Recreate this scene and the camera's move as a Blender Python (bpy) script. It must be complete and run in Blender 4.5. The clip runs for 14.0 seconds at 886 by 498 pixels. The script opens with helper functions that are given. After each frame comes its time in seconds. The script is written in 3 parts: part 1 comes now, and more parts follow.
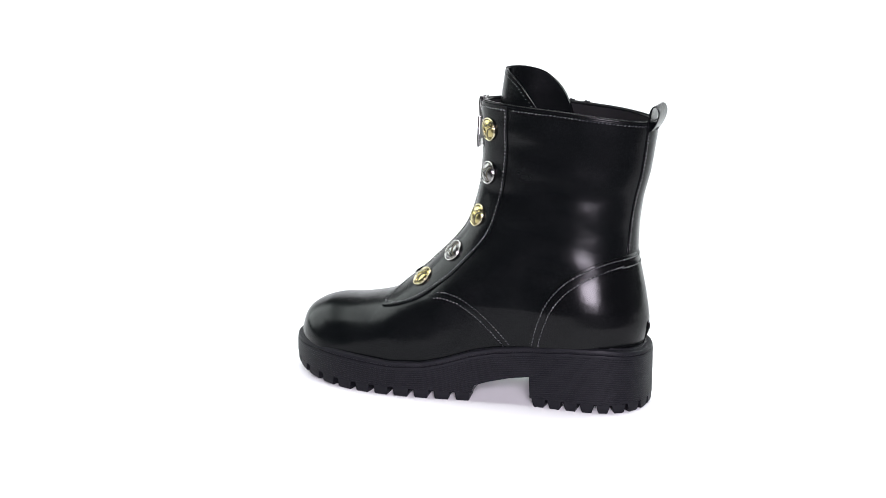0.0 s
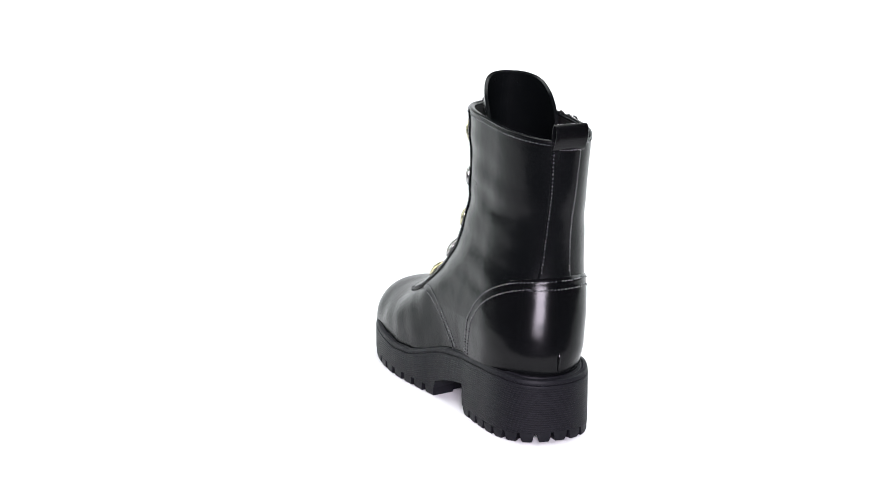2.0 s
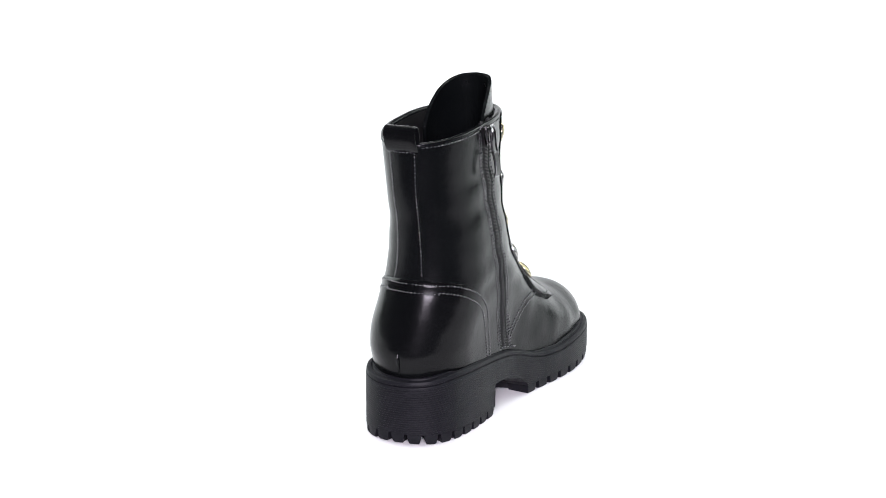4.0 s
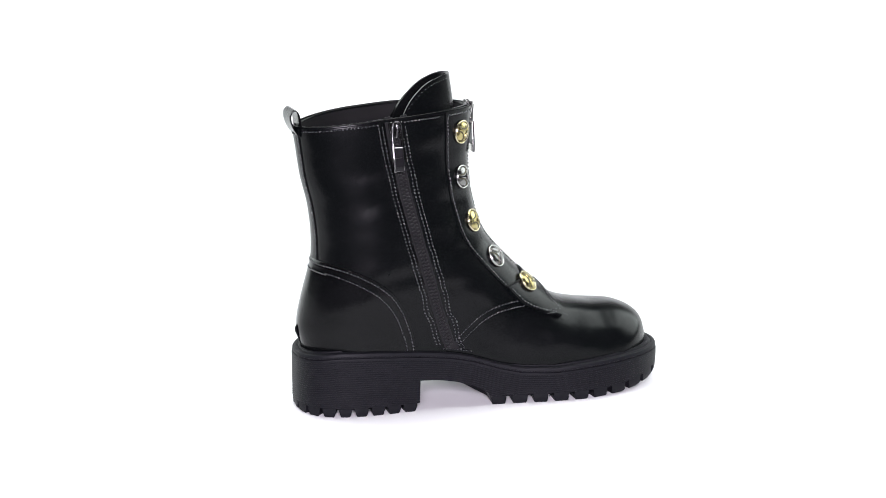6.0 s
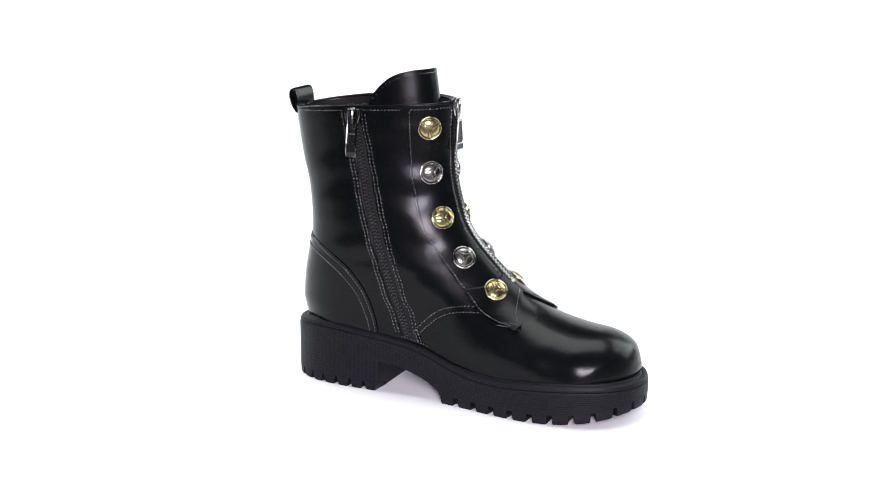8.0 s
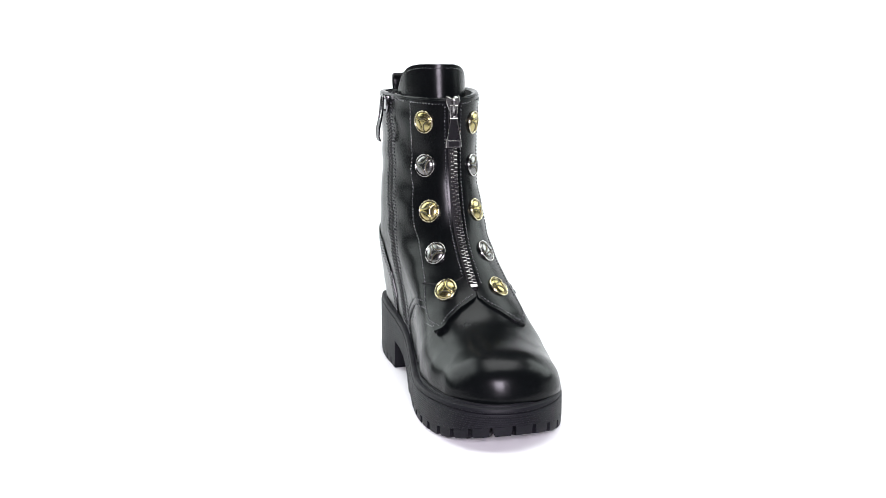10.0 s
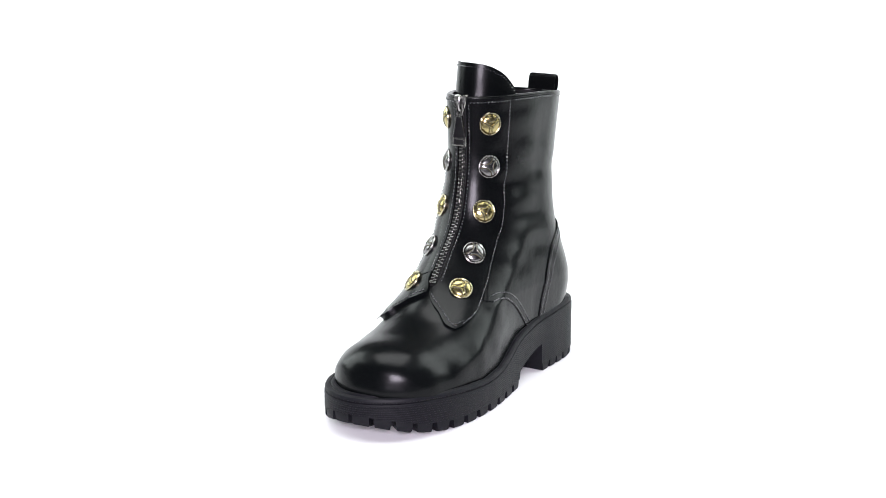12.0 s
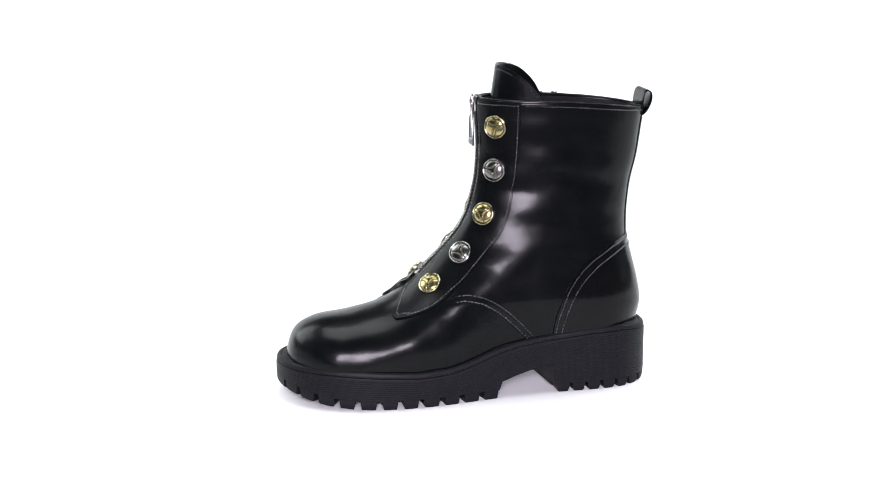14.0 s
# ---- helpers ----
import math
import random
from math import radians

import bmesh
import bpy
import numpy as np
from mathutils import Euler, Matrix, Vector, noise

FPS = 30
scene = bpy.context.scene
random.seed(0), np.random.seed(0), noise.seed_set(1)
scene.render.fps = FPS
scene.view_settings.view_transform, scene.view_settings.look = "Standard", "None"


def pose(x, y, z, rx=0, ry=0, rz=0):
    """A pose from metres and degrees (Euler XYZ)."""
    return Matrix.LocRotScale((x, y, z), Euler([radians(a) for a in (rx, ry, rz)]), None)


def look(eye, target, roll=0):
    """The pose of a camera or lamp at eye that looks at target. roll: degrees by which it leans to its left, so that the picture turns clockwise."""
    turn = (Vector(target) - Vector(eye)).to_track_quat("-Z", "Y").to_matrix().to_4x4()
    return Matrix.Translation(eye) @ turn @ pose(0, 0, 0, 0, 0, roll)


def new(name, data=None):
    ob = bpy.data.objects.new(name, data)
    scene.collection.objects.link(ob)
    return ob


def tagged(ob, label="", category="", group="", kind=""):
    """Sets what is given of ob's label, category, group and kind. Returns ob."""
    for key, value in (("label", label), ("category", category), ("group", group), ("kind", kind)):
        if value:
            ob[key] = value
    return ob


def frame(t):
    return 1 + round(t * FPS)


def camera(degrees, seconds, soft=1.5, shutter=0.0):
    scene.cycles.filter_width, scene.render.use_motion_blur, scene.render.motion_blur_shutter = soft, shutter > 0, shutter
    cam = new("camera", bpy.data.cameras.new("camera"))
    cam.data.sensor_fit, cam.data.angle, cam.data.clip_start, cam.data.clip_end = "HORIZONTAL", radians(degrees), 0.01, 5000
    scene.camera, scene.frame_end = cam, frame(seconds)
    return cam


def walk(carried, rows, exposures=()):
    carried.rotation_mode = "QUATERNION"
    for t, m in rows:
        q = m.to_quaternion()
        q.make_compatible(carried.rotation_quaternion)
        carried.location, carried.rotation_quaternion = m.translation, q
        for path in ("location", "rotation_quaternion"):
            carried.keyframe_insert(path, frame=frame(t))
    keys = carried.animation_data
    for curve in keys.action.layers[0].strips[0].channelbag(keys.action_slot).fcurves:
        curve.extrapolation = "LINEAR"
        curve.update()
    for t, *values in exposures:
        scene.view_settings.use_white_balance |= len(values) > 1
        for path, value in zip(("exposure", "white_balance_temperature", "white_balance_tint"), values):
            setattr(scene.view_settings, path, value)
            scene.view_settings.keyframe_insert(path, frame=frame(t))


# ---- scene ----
cam = camera(29.29, 14.0, soft=0.5)
EYE = pose(0, -1.276, .4199, 90 - 13.62, 0, .943)
walk(cam, [(0, EYE), (14, EYE)])

# ---- light ----
world = bpy.data.worlds.new("studio_dim")
world.use_nodes = True
world.node_tree.nodes["Background"].inputs[0].default_value = (.86, .93, 1, 1)
world.node_tree.nodes["Background"].inputs[1].default_value = .05
scene.world = world
scene.view_settings.exposure = 0.0


def softbox(name, eye, target, wide, high, watts, colour=(1, 1, 1)):
    lamp = bpy.data.lights.new(name, "AREA")
    lamp.shape, lamp.size, lamp.size_y, lamp.energy, lamp.color = "RECTANGLE", wide, high, watts, colour
    ob = new(name, lamp)
    ob.matrix_world = look(eye, target)
    return ob


softbox("softbox_front", (.06, -1.65, .62), (0, -.05, .06), .62, .46, 57, (.94, .86, 1))
# unseen overhead fill, added only to brighten the paper floor
softbox("top_fill", (0, .25, 1.95), (0, .2, 0), 1.45, 1.15, 34, (.97, 1, .99))
softbox("softbox_east", (1.35, .72, .95), (.1, .35, .1), 1.25, 1.4, 28, (.92, 1, .98))
softbox("softbox_west", (-1.35, .72, .95), (-.1, .35, .1), 1.25, 1.4, 28, (.92, 1, .98))


# ---- materials ----
def nodes_of(name):
    mat = bpy.data.materials.new(name)
    mat.use_nodes = True
    return mat, mat.node_tree.nodes, mat.node_tree.links, mat.node_tree.nodes["Principled BSDF"]


def surface_material(name, dark, light, rough, spread=.1, scale=60, bump=.1, fine=900, fine_bump=.05, metallic=0, specular=.5,
                     coat=0, sheen=0, wave=0, dist=.001):
    """Two scales of variation: a broad noise in colour and gloss, a fine one in relief."""
    mat, nodes, links, bsdf = nodes_of(name)
    place = nodes.new("ShaderNodeTexCoord")
    broad, small = nodes.new("ShaderNodeTexNoise"), nodes.new("ShaderNodeTexNoise")
    broad.inputs["Scale"].default_value, broad.inputs["Detail"].default_value = scale, 4
    small.inputs["Scale"].default_value, small.inputs["Detail"].default_value = fine, 3
    ramp = nodes.new("ShaderNodeMix")
    ramp.data_type = "RGBA"
    ramp.inputs[6].default_value, ramp.inputs[7].default_value = (*dark, 1), (*light, 1)
    gloss = nodes.new("ShaderNodeMapRange")
    gloss.inputs["To Min"].default_value, gloss.inputs["To Max"].default_value = max(rough - spread, .02), rough + spread
    first, second = nodes.new("ShaderNodeBump"), nodes.new("ShaderNodeBump")
    first.inputs["Strength"].default_value, first.inputs["Distance"].default_value = bump, dist
    second.inputs["Strength"].default_value, second.inputs["Distance"].default_value = fine_bump, .0003
    for noise_node in (broad, small):
        links.new(place.outputs["Object"], noise_node.inputs["Vector"])
    links.new(broad.outputs["Fac"], ramp.inputs[0])
    links.new(broad.outputs["Fac"], gloss.inputs["Value"])
    links.new(ramp.outputs[2], bsdf.inputs["Base Color"])
    links.new(gloss.outputs["Result"], bsdf.inputs["Roughness"])
    links.new(broad.outputs["Fac"], first.inputs["Height"])
    links.new(small.outputs["Fac"], second.inputs["Height"])
    links.new(first.outputs["Normal"], second.inputs["Normal"])
    links.new(second.outputs["Normal"], bsdf.inputs["Normal"])
    bsdf.inputs["Metallic"].default_value = metallic
    bsdf.inputs["Specular IOR Level"].default_value = specular
    bsdf.inputs["Coat Weight"].default_value = coat
    bsdf.inputs["Coat Roughness"].default_value = .12
    bsdf.inputs["Sheen Weight"].default_value = sheen
    return mat


LEATHER = surface_material("black_polished_leather", (.0015, .0020, .0022), (.0032, .0038, .0040), .24, .08, 48, .45, 1500, .08, specular=.125, dist=.0012)
PATENT = surface_material("black_brush_off_leather", (.0016, .0019, .0021), (.0032, .0035, .0038), .20, .05, 45, .4, 1500, .04, specular=.14, dist=.0012)
LINING = surface_material("black_lining_fabric", (.0013, .0013, .0016), (.0034, .0034, .0038), .7, .1, 90, .2, 2500, .3, specular=.2)
RUBBER = surface_material("black_moulded_rubber", (.0046, .0047, .0062), (.0076, .0077, .0098), .5, .07, 120, .15, 2200, .25, specular=.11)
THREAD = surface_material("dark_grey_waxed_thread", (.005, .005, .0065), (.019, .019, .024), .26, .1, 600, .2, 4000, .3, specular=.9)
TAPE = surface_material("black_woven_zip_tape", (.002, .002, .0025), (.0045, .0045, .0052), .7, .08, 400, .3, 3500, .5, specular=.25)
NYLON = surface_material("black_nylon_coil", (.004, .004, .0045), (.009, .009, .010), .4, .08, 400, .1, 3500, .1, specular=.4)
NICKEL = surface_material("bright_nickel", (.33, .325, .32), (.46, .45, .44), .2, .06, 300, .08, 3000, .05, metallic=1)
GUNMETAL = surface_material("polished_gunmetal", (.20, .20, .21), (.30, .295, .30), .16, .05, 300, .06, 3000, .04, metallic=1)
BRASS = surface_material("antique_gold_plate", (.27, .225, .095), (.46, .40, .19), .25, .07, 320, .12, 3000, .06, metallic=1)
AGED = surface_material("aged_silver_plate", (.12, .12, .118), (.25, .245, .24), .24, .07, 320, .12, 3000, .06, metallic=1)
RIMGOLD = surface_material("pale_gold_rim", (.42, .38, .25), (.58, .53, .38), .22, .06, 320, .08, 3000, .05, metallic=1)
OXIDE = surface_material("dark_oxidised_groove", (.05, .045, .03), (.10, .09, .06), .45, .1, 500, .1, 3000, .1, metallic=.8)
ENAMEL = surface_material("black_enamel", (.004, .004, .005), (.007, .007, .008), .3, .06, 300, .04, 3000, .03, specular=.3)
PAPER = surface_material("white_studio_paper", (.74, .74, .745), (.79, .79, .79), .75, .05, 3, .05, 500, .03, specular=.2)
DARKWALL = surface_material("dark_grey_wall_paint", (.035, .036, .038), (.05, .051, .053), .8, .08, 2, .1, 200, .1, specular=.2)

# ---- shape of the upper: rings from the sole (0) to the top line (12), angle 0 front, +90 outer side, 180 back ----
BACK = np.array([(-.1345, .044), (-.1375, .055), (-.139, .064), (-.138, .073), (-.1365, .081), (-.1345, .090), (-.131, .104),
                 (-.1283, .1157), (-.128, .1357), (-.1306, .158), (-.1357, .1796), (-.1395, .2057), (-.141, .2164)])
FRONT = np.array([(.1418, .0270), (.1425, .0380), (.1360, .0535), (.1192, .0620), (.093, .0653), (.069, .0713), (.050, .0825),
                  (.033, .097), (.005, .1275), (-.006, .158), (-.009, .185), (-.008, .212), (-.007, .227)])
RIM_X = np.array([-.145, -.116, -.09, -.056, -.031, -.014, .0075, .0246, .05, .0716, .093, .114, .130, .150])
RIM_Z = np.array([.0458, .0492, .0485, .0455, .0425, .0386, .0315, .0275, .0262, .0276, .0290, .0303, .0307, .0308])
PLAN_X = np.array([-.145, -.11, -.08, -.05, -.02, .02, .05, .08, .11, .128, .15])
PLAN_OUT = np.array([.0270, .0280, .0285, .0280, .0300, .0374, .0404, .0387, .0345, .0292, .0222])
PLAN_IN = np.array([-.0405, -.0425, -.0430, -.0430, -.0435, -.0490, -.0545, -.0560, -.0530, -.0478, -.039])
SHAFT_Z = np.array([.04, .05, .075, .10, .134, .161, .184, .228])
SHAFT_OUT = np.array([.031, .031, .0305, .0262, .0212, .0182, .0184, .0202])
SHAFT_IN = np.array([-.0440, -.0445, -.0458, -.0482, -.0486, -.0464, -.0446, -.0448])
MID_Z = np.array([.03, .07, .12, .23])
MID_Y = np.array([-.0102, -.0102, -.0115, -.0135])


def spline(table, u):
    """Catmull-Rom through the rows of a table at the float index u."""
    u = np.clip(np.asarray(u, float), 0, len(table) - 1)
    i = np.minimum(u.astype(int), len(table) - 2)
    t = (u - i)[..., None]
    p1, p2 = table[i], table[i + 1]
    m1 = np.where((i > 0)[..., None], (p2 - table[np.maximum(i - 1, 0)]) / 2, p2 - p1)
    m2 = np.where((i < len(table) - 2)[..., None], (table[np.minimum(i + 2, len(table) - 1)] - p1) / 2, p2 - p1)
    return (2 * t**3 - 3 * t**2 + 1) * p1 + (t**3 - 2 * t**2 + t) * m1 + (3 * t**2 - 2 * t**3) * p2 + (t**3 - t**2) * m2


def smooth(a, b, x):
    s = np.clip((x - a) / (b - a), 0, 1)
    return s * s * (3 - 2 * s)


PROFILE = spline(FRONT, np.linspace(0, 12, 200))
HEEL = spline(BACK, np.linspace(0, 12, 120))


def away(x, z, line):
    """Distance in the side view from the points to a line of points."""
    shape = np.shape(x)
    x, z = np.ravel(x), np.ravel(z)
    best = np.full(x.shape, 9.0)
    for (ax, az), (bx, bz) in zip(line[:-1], line[1:]):
        dx, dz = bx - ax, bz - az
        t = np.clip(((x - ax) * dx + (z - az) * dz) / (dx * dx + dz * dz), 0, 1)
        best = np.minimum(best, np.hypot(x - ax - t * dx, z - az - t * dz))
    return best.reshape(shape)


def quarter(s, p=2.0):
    return (1 - (1 - np.clip(s, 0, 1)) ** p) ** (1 / p)


def side_view(v, a):
    """Where ring v and angle a lie in the side view: x and z."""
    b, f = spline(BACK, v), spline(FRONT, v)
    c = (1 + np.cos(a)) / 2
    x = b[..., 0] + (f[..., 0] - b[..., 0]) * c
    z = b[..., 1] + (f[..., 1] - b[..., 1]) * c
    low = BACK[0, 1] + (FRONT[0, 1] - BACK[0, 1]) * c
    z = z + (np.interp(x, RIM_X, RIM_Z) - .003 - low) * np.clip(1 - v / 5.5, 0, 1) ** 1.6 * smooth(0, .45, np.abs(np.sin(a)))
    return x, z + np.where(np.sin(a) > 0, .0031, .0014) * np.sin(a) ** 2 * smooth(10.5, 12, v)


def surface(v, a):
    """The point of the upper at ring v and angle a (radians); arrays welcome."""
    v, a = np.broadcast_arrays(np.asarray(v, float), np.asarray(a, float))
    x, z = side_view(v, a)
    g = smooth(.042, .092, z)
    out = np.interp(x, PLAN_X, PLAN_OUT) * (1 - g) + np.interp(z, SHAFT_Z, SHAFT_OUT) * g
    inn = np.interp(x, PLAN_X, PLAN_IN) * (1 - g) + np.interp(z, SHAFT_Z, SHAFT_IN) * g
    mid = np.interp(z, MID_Z, MID_Y)
    rf = .036 + .026 * smooth(4.5, 9, v)
    q = quarter(away(x, z, PROFILE) / rf, 2.3 - .3 * smooth(3.5, 6.5, v)) * quarter(away(x, z, HEEL) / (.046 + .004 * smooth(6, 9, v)), 2.05)
    mid = mid + np.interp(x, [-.05, 0, .06, .13], [0, .0007, .0022, .0042]) * (1 - smooth(.08, .12, z))
    mid = mid + (np.interp(x, [-.14, -.01], [-.0028, .0008])) * smooth(.05, .12, z)
    out, inn = out + mid - np.interp(z, MID_Z, MID_Y), inn + mid - np.interp(z, MID_Z, MID_Y)
    # creases: level ripples on the shaft, slanting ones on the vamp
    ripple = .55 * np.sin(200 * z + 26 * x + 1.5 * np.sin(45 * x + 1)) + .35 * np.sin(290 * z - 70 * x + 1.1) + .3 * np.sin(75 * x + 50 * z + 2)
    slant = .6 * np.sin(150 * x + 90 * z + .8 * np.sin(140 * z)) + .4 * np.sin(230 * x - 130 * z + 1.7)
    soft_ends = smooth(0, .4, np.abs(np.sin(a)))
    fold = ripple * .0009 * smooth(.075, .115, z) * (1 - smooth(.205, .225, z)) * (.35 + .65 * smooth(-.13, -.05, x))
    fold = fold + slant * .00045 * smooth(.03, .045, z) * (1 - smooth(.07, .10, z)) * smooth(-.03, .02, x) * (1 - smooth(.10, .125, x))
    fold = fold * soft_ends
    out, inn = out + fold, inn - fold
    return np.stack([x, mid + q * np.where(np.sin(a) >= 0, out - mid, inn - mid), z], -1)


def lifted(v, a, h):
    """The point h metres outside the upper, and the normal there."""
    v, a, h = np.broadcast_arrays(np.asarray(v, float), np.asarray(a, float), np.asarray(h, float))
    e = .02
    n = np.cross(surface(v, a + e) - surface(v, a - e), surface(np.minimum(v + .06, 12), a) - surface(np.maximum(v - .06, 0), a))
    n = n / np.maximum(np.linalg.norm(n, axis=-1, keepdims=True), 1e-9)
    return surface(v, a) + n * h[..., None], n


GRID_V, GRID_A = np.meshgrid(np.linspace(0, 12, 361), np.linspace(.02, math.pi - .02, 241), indexing="ij")
GRID_X, GRID_Z = side_view(GRID_V, GRID_A)


def trace(points, sign, count=48, dx=0.0, dz=0.0):
    """A smooth line through side-view points (x, z) on the outer (1) or inner (-1) side, as (ring, degrees) rows."""
    line = spline(np.array(points, float), np.linspace(0, len(points) - 1, count)) + np.array([dx, dz])
    rows = []
    for x, z in line:
        k = np.unravel_index(((GRID_X - x) ** 2 + (GRID_Z - z) ** 2).argmin(), GRID_X.shape)
        v, a = GRID_V[k], GRID_A[k]
        for _ in range(4):
            p = np.array(side_view(np.array(v), np.array(a)))
            jac = np.stack([(np.array(side_view(np.array(v + 1e-3), np.array(a))) - p) / 1e-3, (np.array(side_view(np.array(v), np.array(a + 1e-3))) - p) / 1e-3], 1)
            step = np.linalg.lstsq(jac, np.array([x, z]) - p, rcond=None)[0]
            v, a = float(np.clip(v + np.clip(step[0], -.05, .05), 0, 12)), float(np.clip(a + np.clip(step[1], -.03, .03), .02, math.pi - .02))
        rows.append((v, sign * math.degrees(a)))
    return rows


# ---- mesh helpers ----
def link_mesh(name, verts, faces, material, parent=None, label="", sharp=40):
    data = bpy.data.meshes.new(name)
    data.from_pydata([tuple(map(float, p)) for p in verts], [], faces)
    data.update()
    bm = bmesh.new()
    bm.from_mesh(data)
    bmesh.ops.recalc_face_normals(bm, faces=bm.faces)
    bm.to_mesh(data)
    bm.free()
    data.polygons.foreach_set("use_smooth", [True] * len(data.polygons))
    data.set_sharp_from_angle(angle=radians(sharp))
    data.materials.append(material)
    ob = new(name, data)
    ob.parent = parent
    if label:
        tagged(ob, label)
    return ob


def part(name, bm, material, parent, label="", sharp=40):
    """Links a bmesh as one mesh object under a thing or under a part."""
    data = bpy.data.meshes.new(name)
    bmesh.ops.recalc_face_normals(bm, faces=bm.faces)
    bm.to_mesh(data)
    bm.free()
    data.polygons.foreach_set("use_smooth", [True] * len(data.polygons))
    data.set_sharp_from_angle(angle=radians(sharp))
    data.materials.append(material)
    ob = new(name, data)
    ob.parent = parent
    if label:
        tagged(ob, label)
    return ob


def grid_faces(rows, cols, start=0, closed=False):
    faces = []
    for i in range(rows - 1):
        for j in range(cols if closed else cols - 1):
            k = (j + 1) % cols
            faces.append((start + i * cols + j, start + i * cols + k, start + (i + 1) * cols + k, start + (i + 1) * cols + j))
    return faces


def patch(name, V, A, h, material, parent, label="", foot=-.0005):
    """A leather panel over the upper: rings V and angles A as grids, h metres proud, with a rolled and skirted edge."""
    V, A = np.asarray(V, float), np.asarray(A, float)
    rows, cols = V.shape
    top, n = lifted(V, A, h)
    edge = [(0, j) for j in range(cols)] + [(i, cols - 1) for i in range(1, rows)]
    edge += [(rows - 1, j) for j in range(cols - 2, -1, -1)] + [(i, 0) for i in range(rows - 2, 0, -1)]
    verts = list(top.reshape(-1, 3))
    faces = grid_faces(rows, cols)
    middle = top[rows // 2, cols // 2]
    ring = [i * cols + j for i, j in edge]
    h = np.broadcast_to(h, V.shape)
    for share, grow in ((.25, .0003), (1, .0004)):
        start = len(verts)
        for (i, j) in edge:
            inner = top[min(max(i, 1), rows - 2), min(max(j, 1), cols - 2)]
            out = top[i, j] - inner
            out = out - n[i, j] * (out @ n[i, j])
            out = out / max(np.linalg.norm(out), 1e-6)
            verts.append(top[i, j] - n[i, j] * (share * (min(h[i, j], .0045) - foot)) + out * grow)
        size = len(edge)
        for k in range(size):
            faces.append((ring[k], ring[(k + 1) % size], start + (k + 1) % size, start + k))
        ring = list(range(start, start + size))
    return link_mesh(name, verts, faces, material, parent, label, 60)


def between(left, right, vs, cols):
    """Grids of a panel whose two side edges are angle tables over the rings: left and right are lists of (ring, degrees)."""
    def edge(table):
        table = sorted(table)
        return np.interp(vs, [p[0] for p in table], [p[1] for p in table])
    lo, hi = edge(left), edge(right)
    s = np.linspace(0, 1, cols)
    return np.repeat(vs[:, None], cols, 1), np.radians(lo[:, None] + (hi - lo)[:, None] * s[None])


def curve_points(table, h, count=160):
    """Evenly spaced points and normals along a line of (ring, degrees) on the upper, h metres proud."""
    table = np.array(table, float)
    steps = np.linspace(0, len(table) - 1, count)
    va = spline(table, steps)
    return lifted(va[:, 0], np.radians(va[:, 1]), h)


def stitches(name, table, h, parent, pitch=.0028, size=.00056, label=""):
    """A seam of thread bumps along a line on the upper."""
    p, n = curve_points(table, h)
    run = np.concatenate([[0], np.cumsum(np.linalg.norm(np.diff(p, axis=0), axis=1))])
    verts, faces = [], []
    for d in np.arange(pitch / 2, run[-1], pitch):
        at = np.array([np.interp(d, run, p[:, k]) for k in range(3)])
        up = np.array([np.interp(d, run, n[:, k]) for k in range(3)])
        ahead = np.array([np.interp(d + .0008, run, p[:, k]) for k in range(3)]) - np.array([np.interp(d - .0008, run, p[:, k]) for k in range(3)])
        up /= np.linalg.norm(up)
        ahead /= max(np.linalg.norm(ahead), 1e-9)
        side = np.cross(up, ahead)
        ahead = ahead + side * .12
        b = len(verts)
        for along, fat in ((-.34, .35), (-.2, 1), (.2, 1), (.34, .35)):
            for turn in (0, 60, 120, 180):
                c, s = math.cos(radians(turn)), math.sin(radians(turn))
                verts.append(at + ahead * along * pitch + side * c * size * fat + up * (s * size * 1.1 * fat - (.0002 if fat < 1 else 0)))
        for i in range(3):
            for j in range(3):
                faces.append((b + i * 4 + j, b + i * 4 + j + 1, b + i * 4 + 5 + j, b + i * 4 + 4 + j))
        faces += [(b, b + 1, b + 2, b + 3), (b + 15, b + 14, b + 13, b + 12)]
    ob = link_mesh(name, verts, faces, THREAD, parent, label, 80)
    return tagged(ob, kind="stuff")


def tube(bm, points, radius, sides=8, cap=True):
    """A round rod through points, in a bmesh."""
    points = [Vector(p) for p in points]
    rings = []
    for i, p in enumerate(points):
        ahead = (points[min(i + 1, len(points) - 1)] - points[max(i - 1, 0)]).normalized()
        side = ahead.orthogonal().normalized() if i == 0 else (side - ahead * side.dot(ahead)).normalized()
        up = ahead.cross(side)
        r = radius[i] if isinstance(radius, (list, tuple)) else radius
        rings.append([bm.verts.new(p + (side * math.cos(2 * math.pi * k / sides) + up * math.sin(2 * math.pi * k / sides)) * r) for k in range(sides)])
    for a, b in zip(rings[:-1], rings[1:]):
        for k in range(sides):
            bm.faces.new((a[k], a[(k + 1) % sides], b[(k + 1) % sides], b[k]))
    if cap:
        bm.faces.new(rings[0][::-1])
        bm.faces.new(rings[-1])


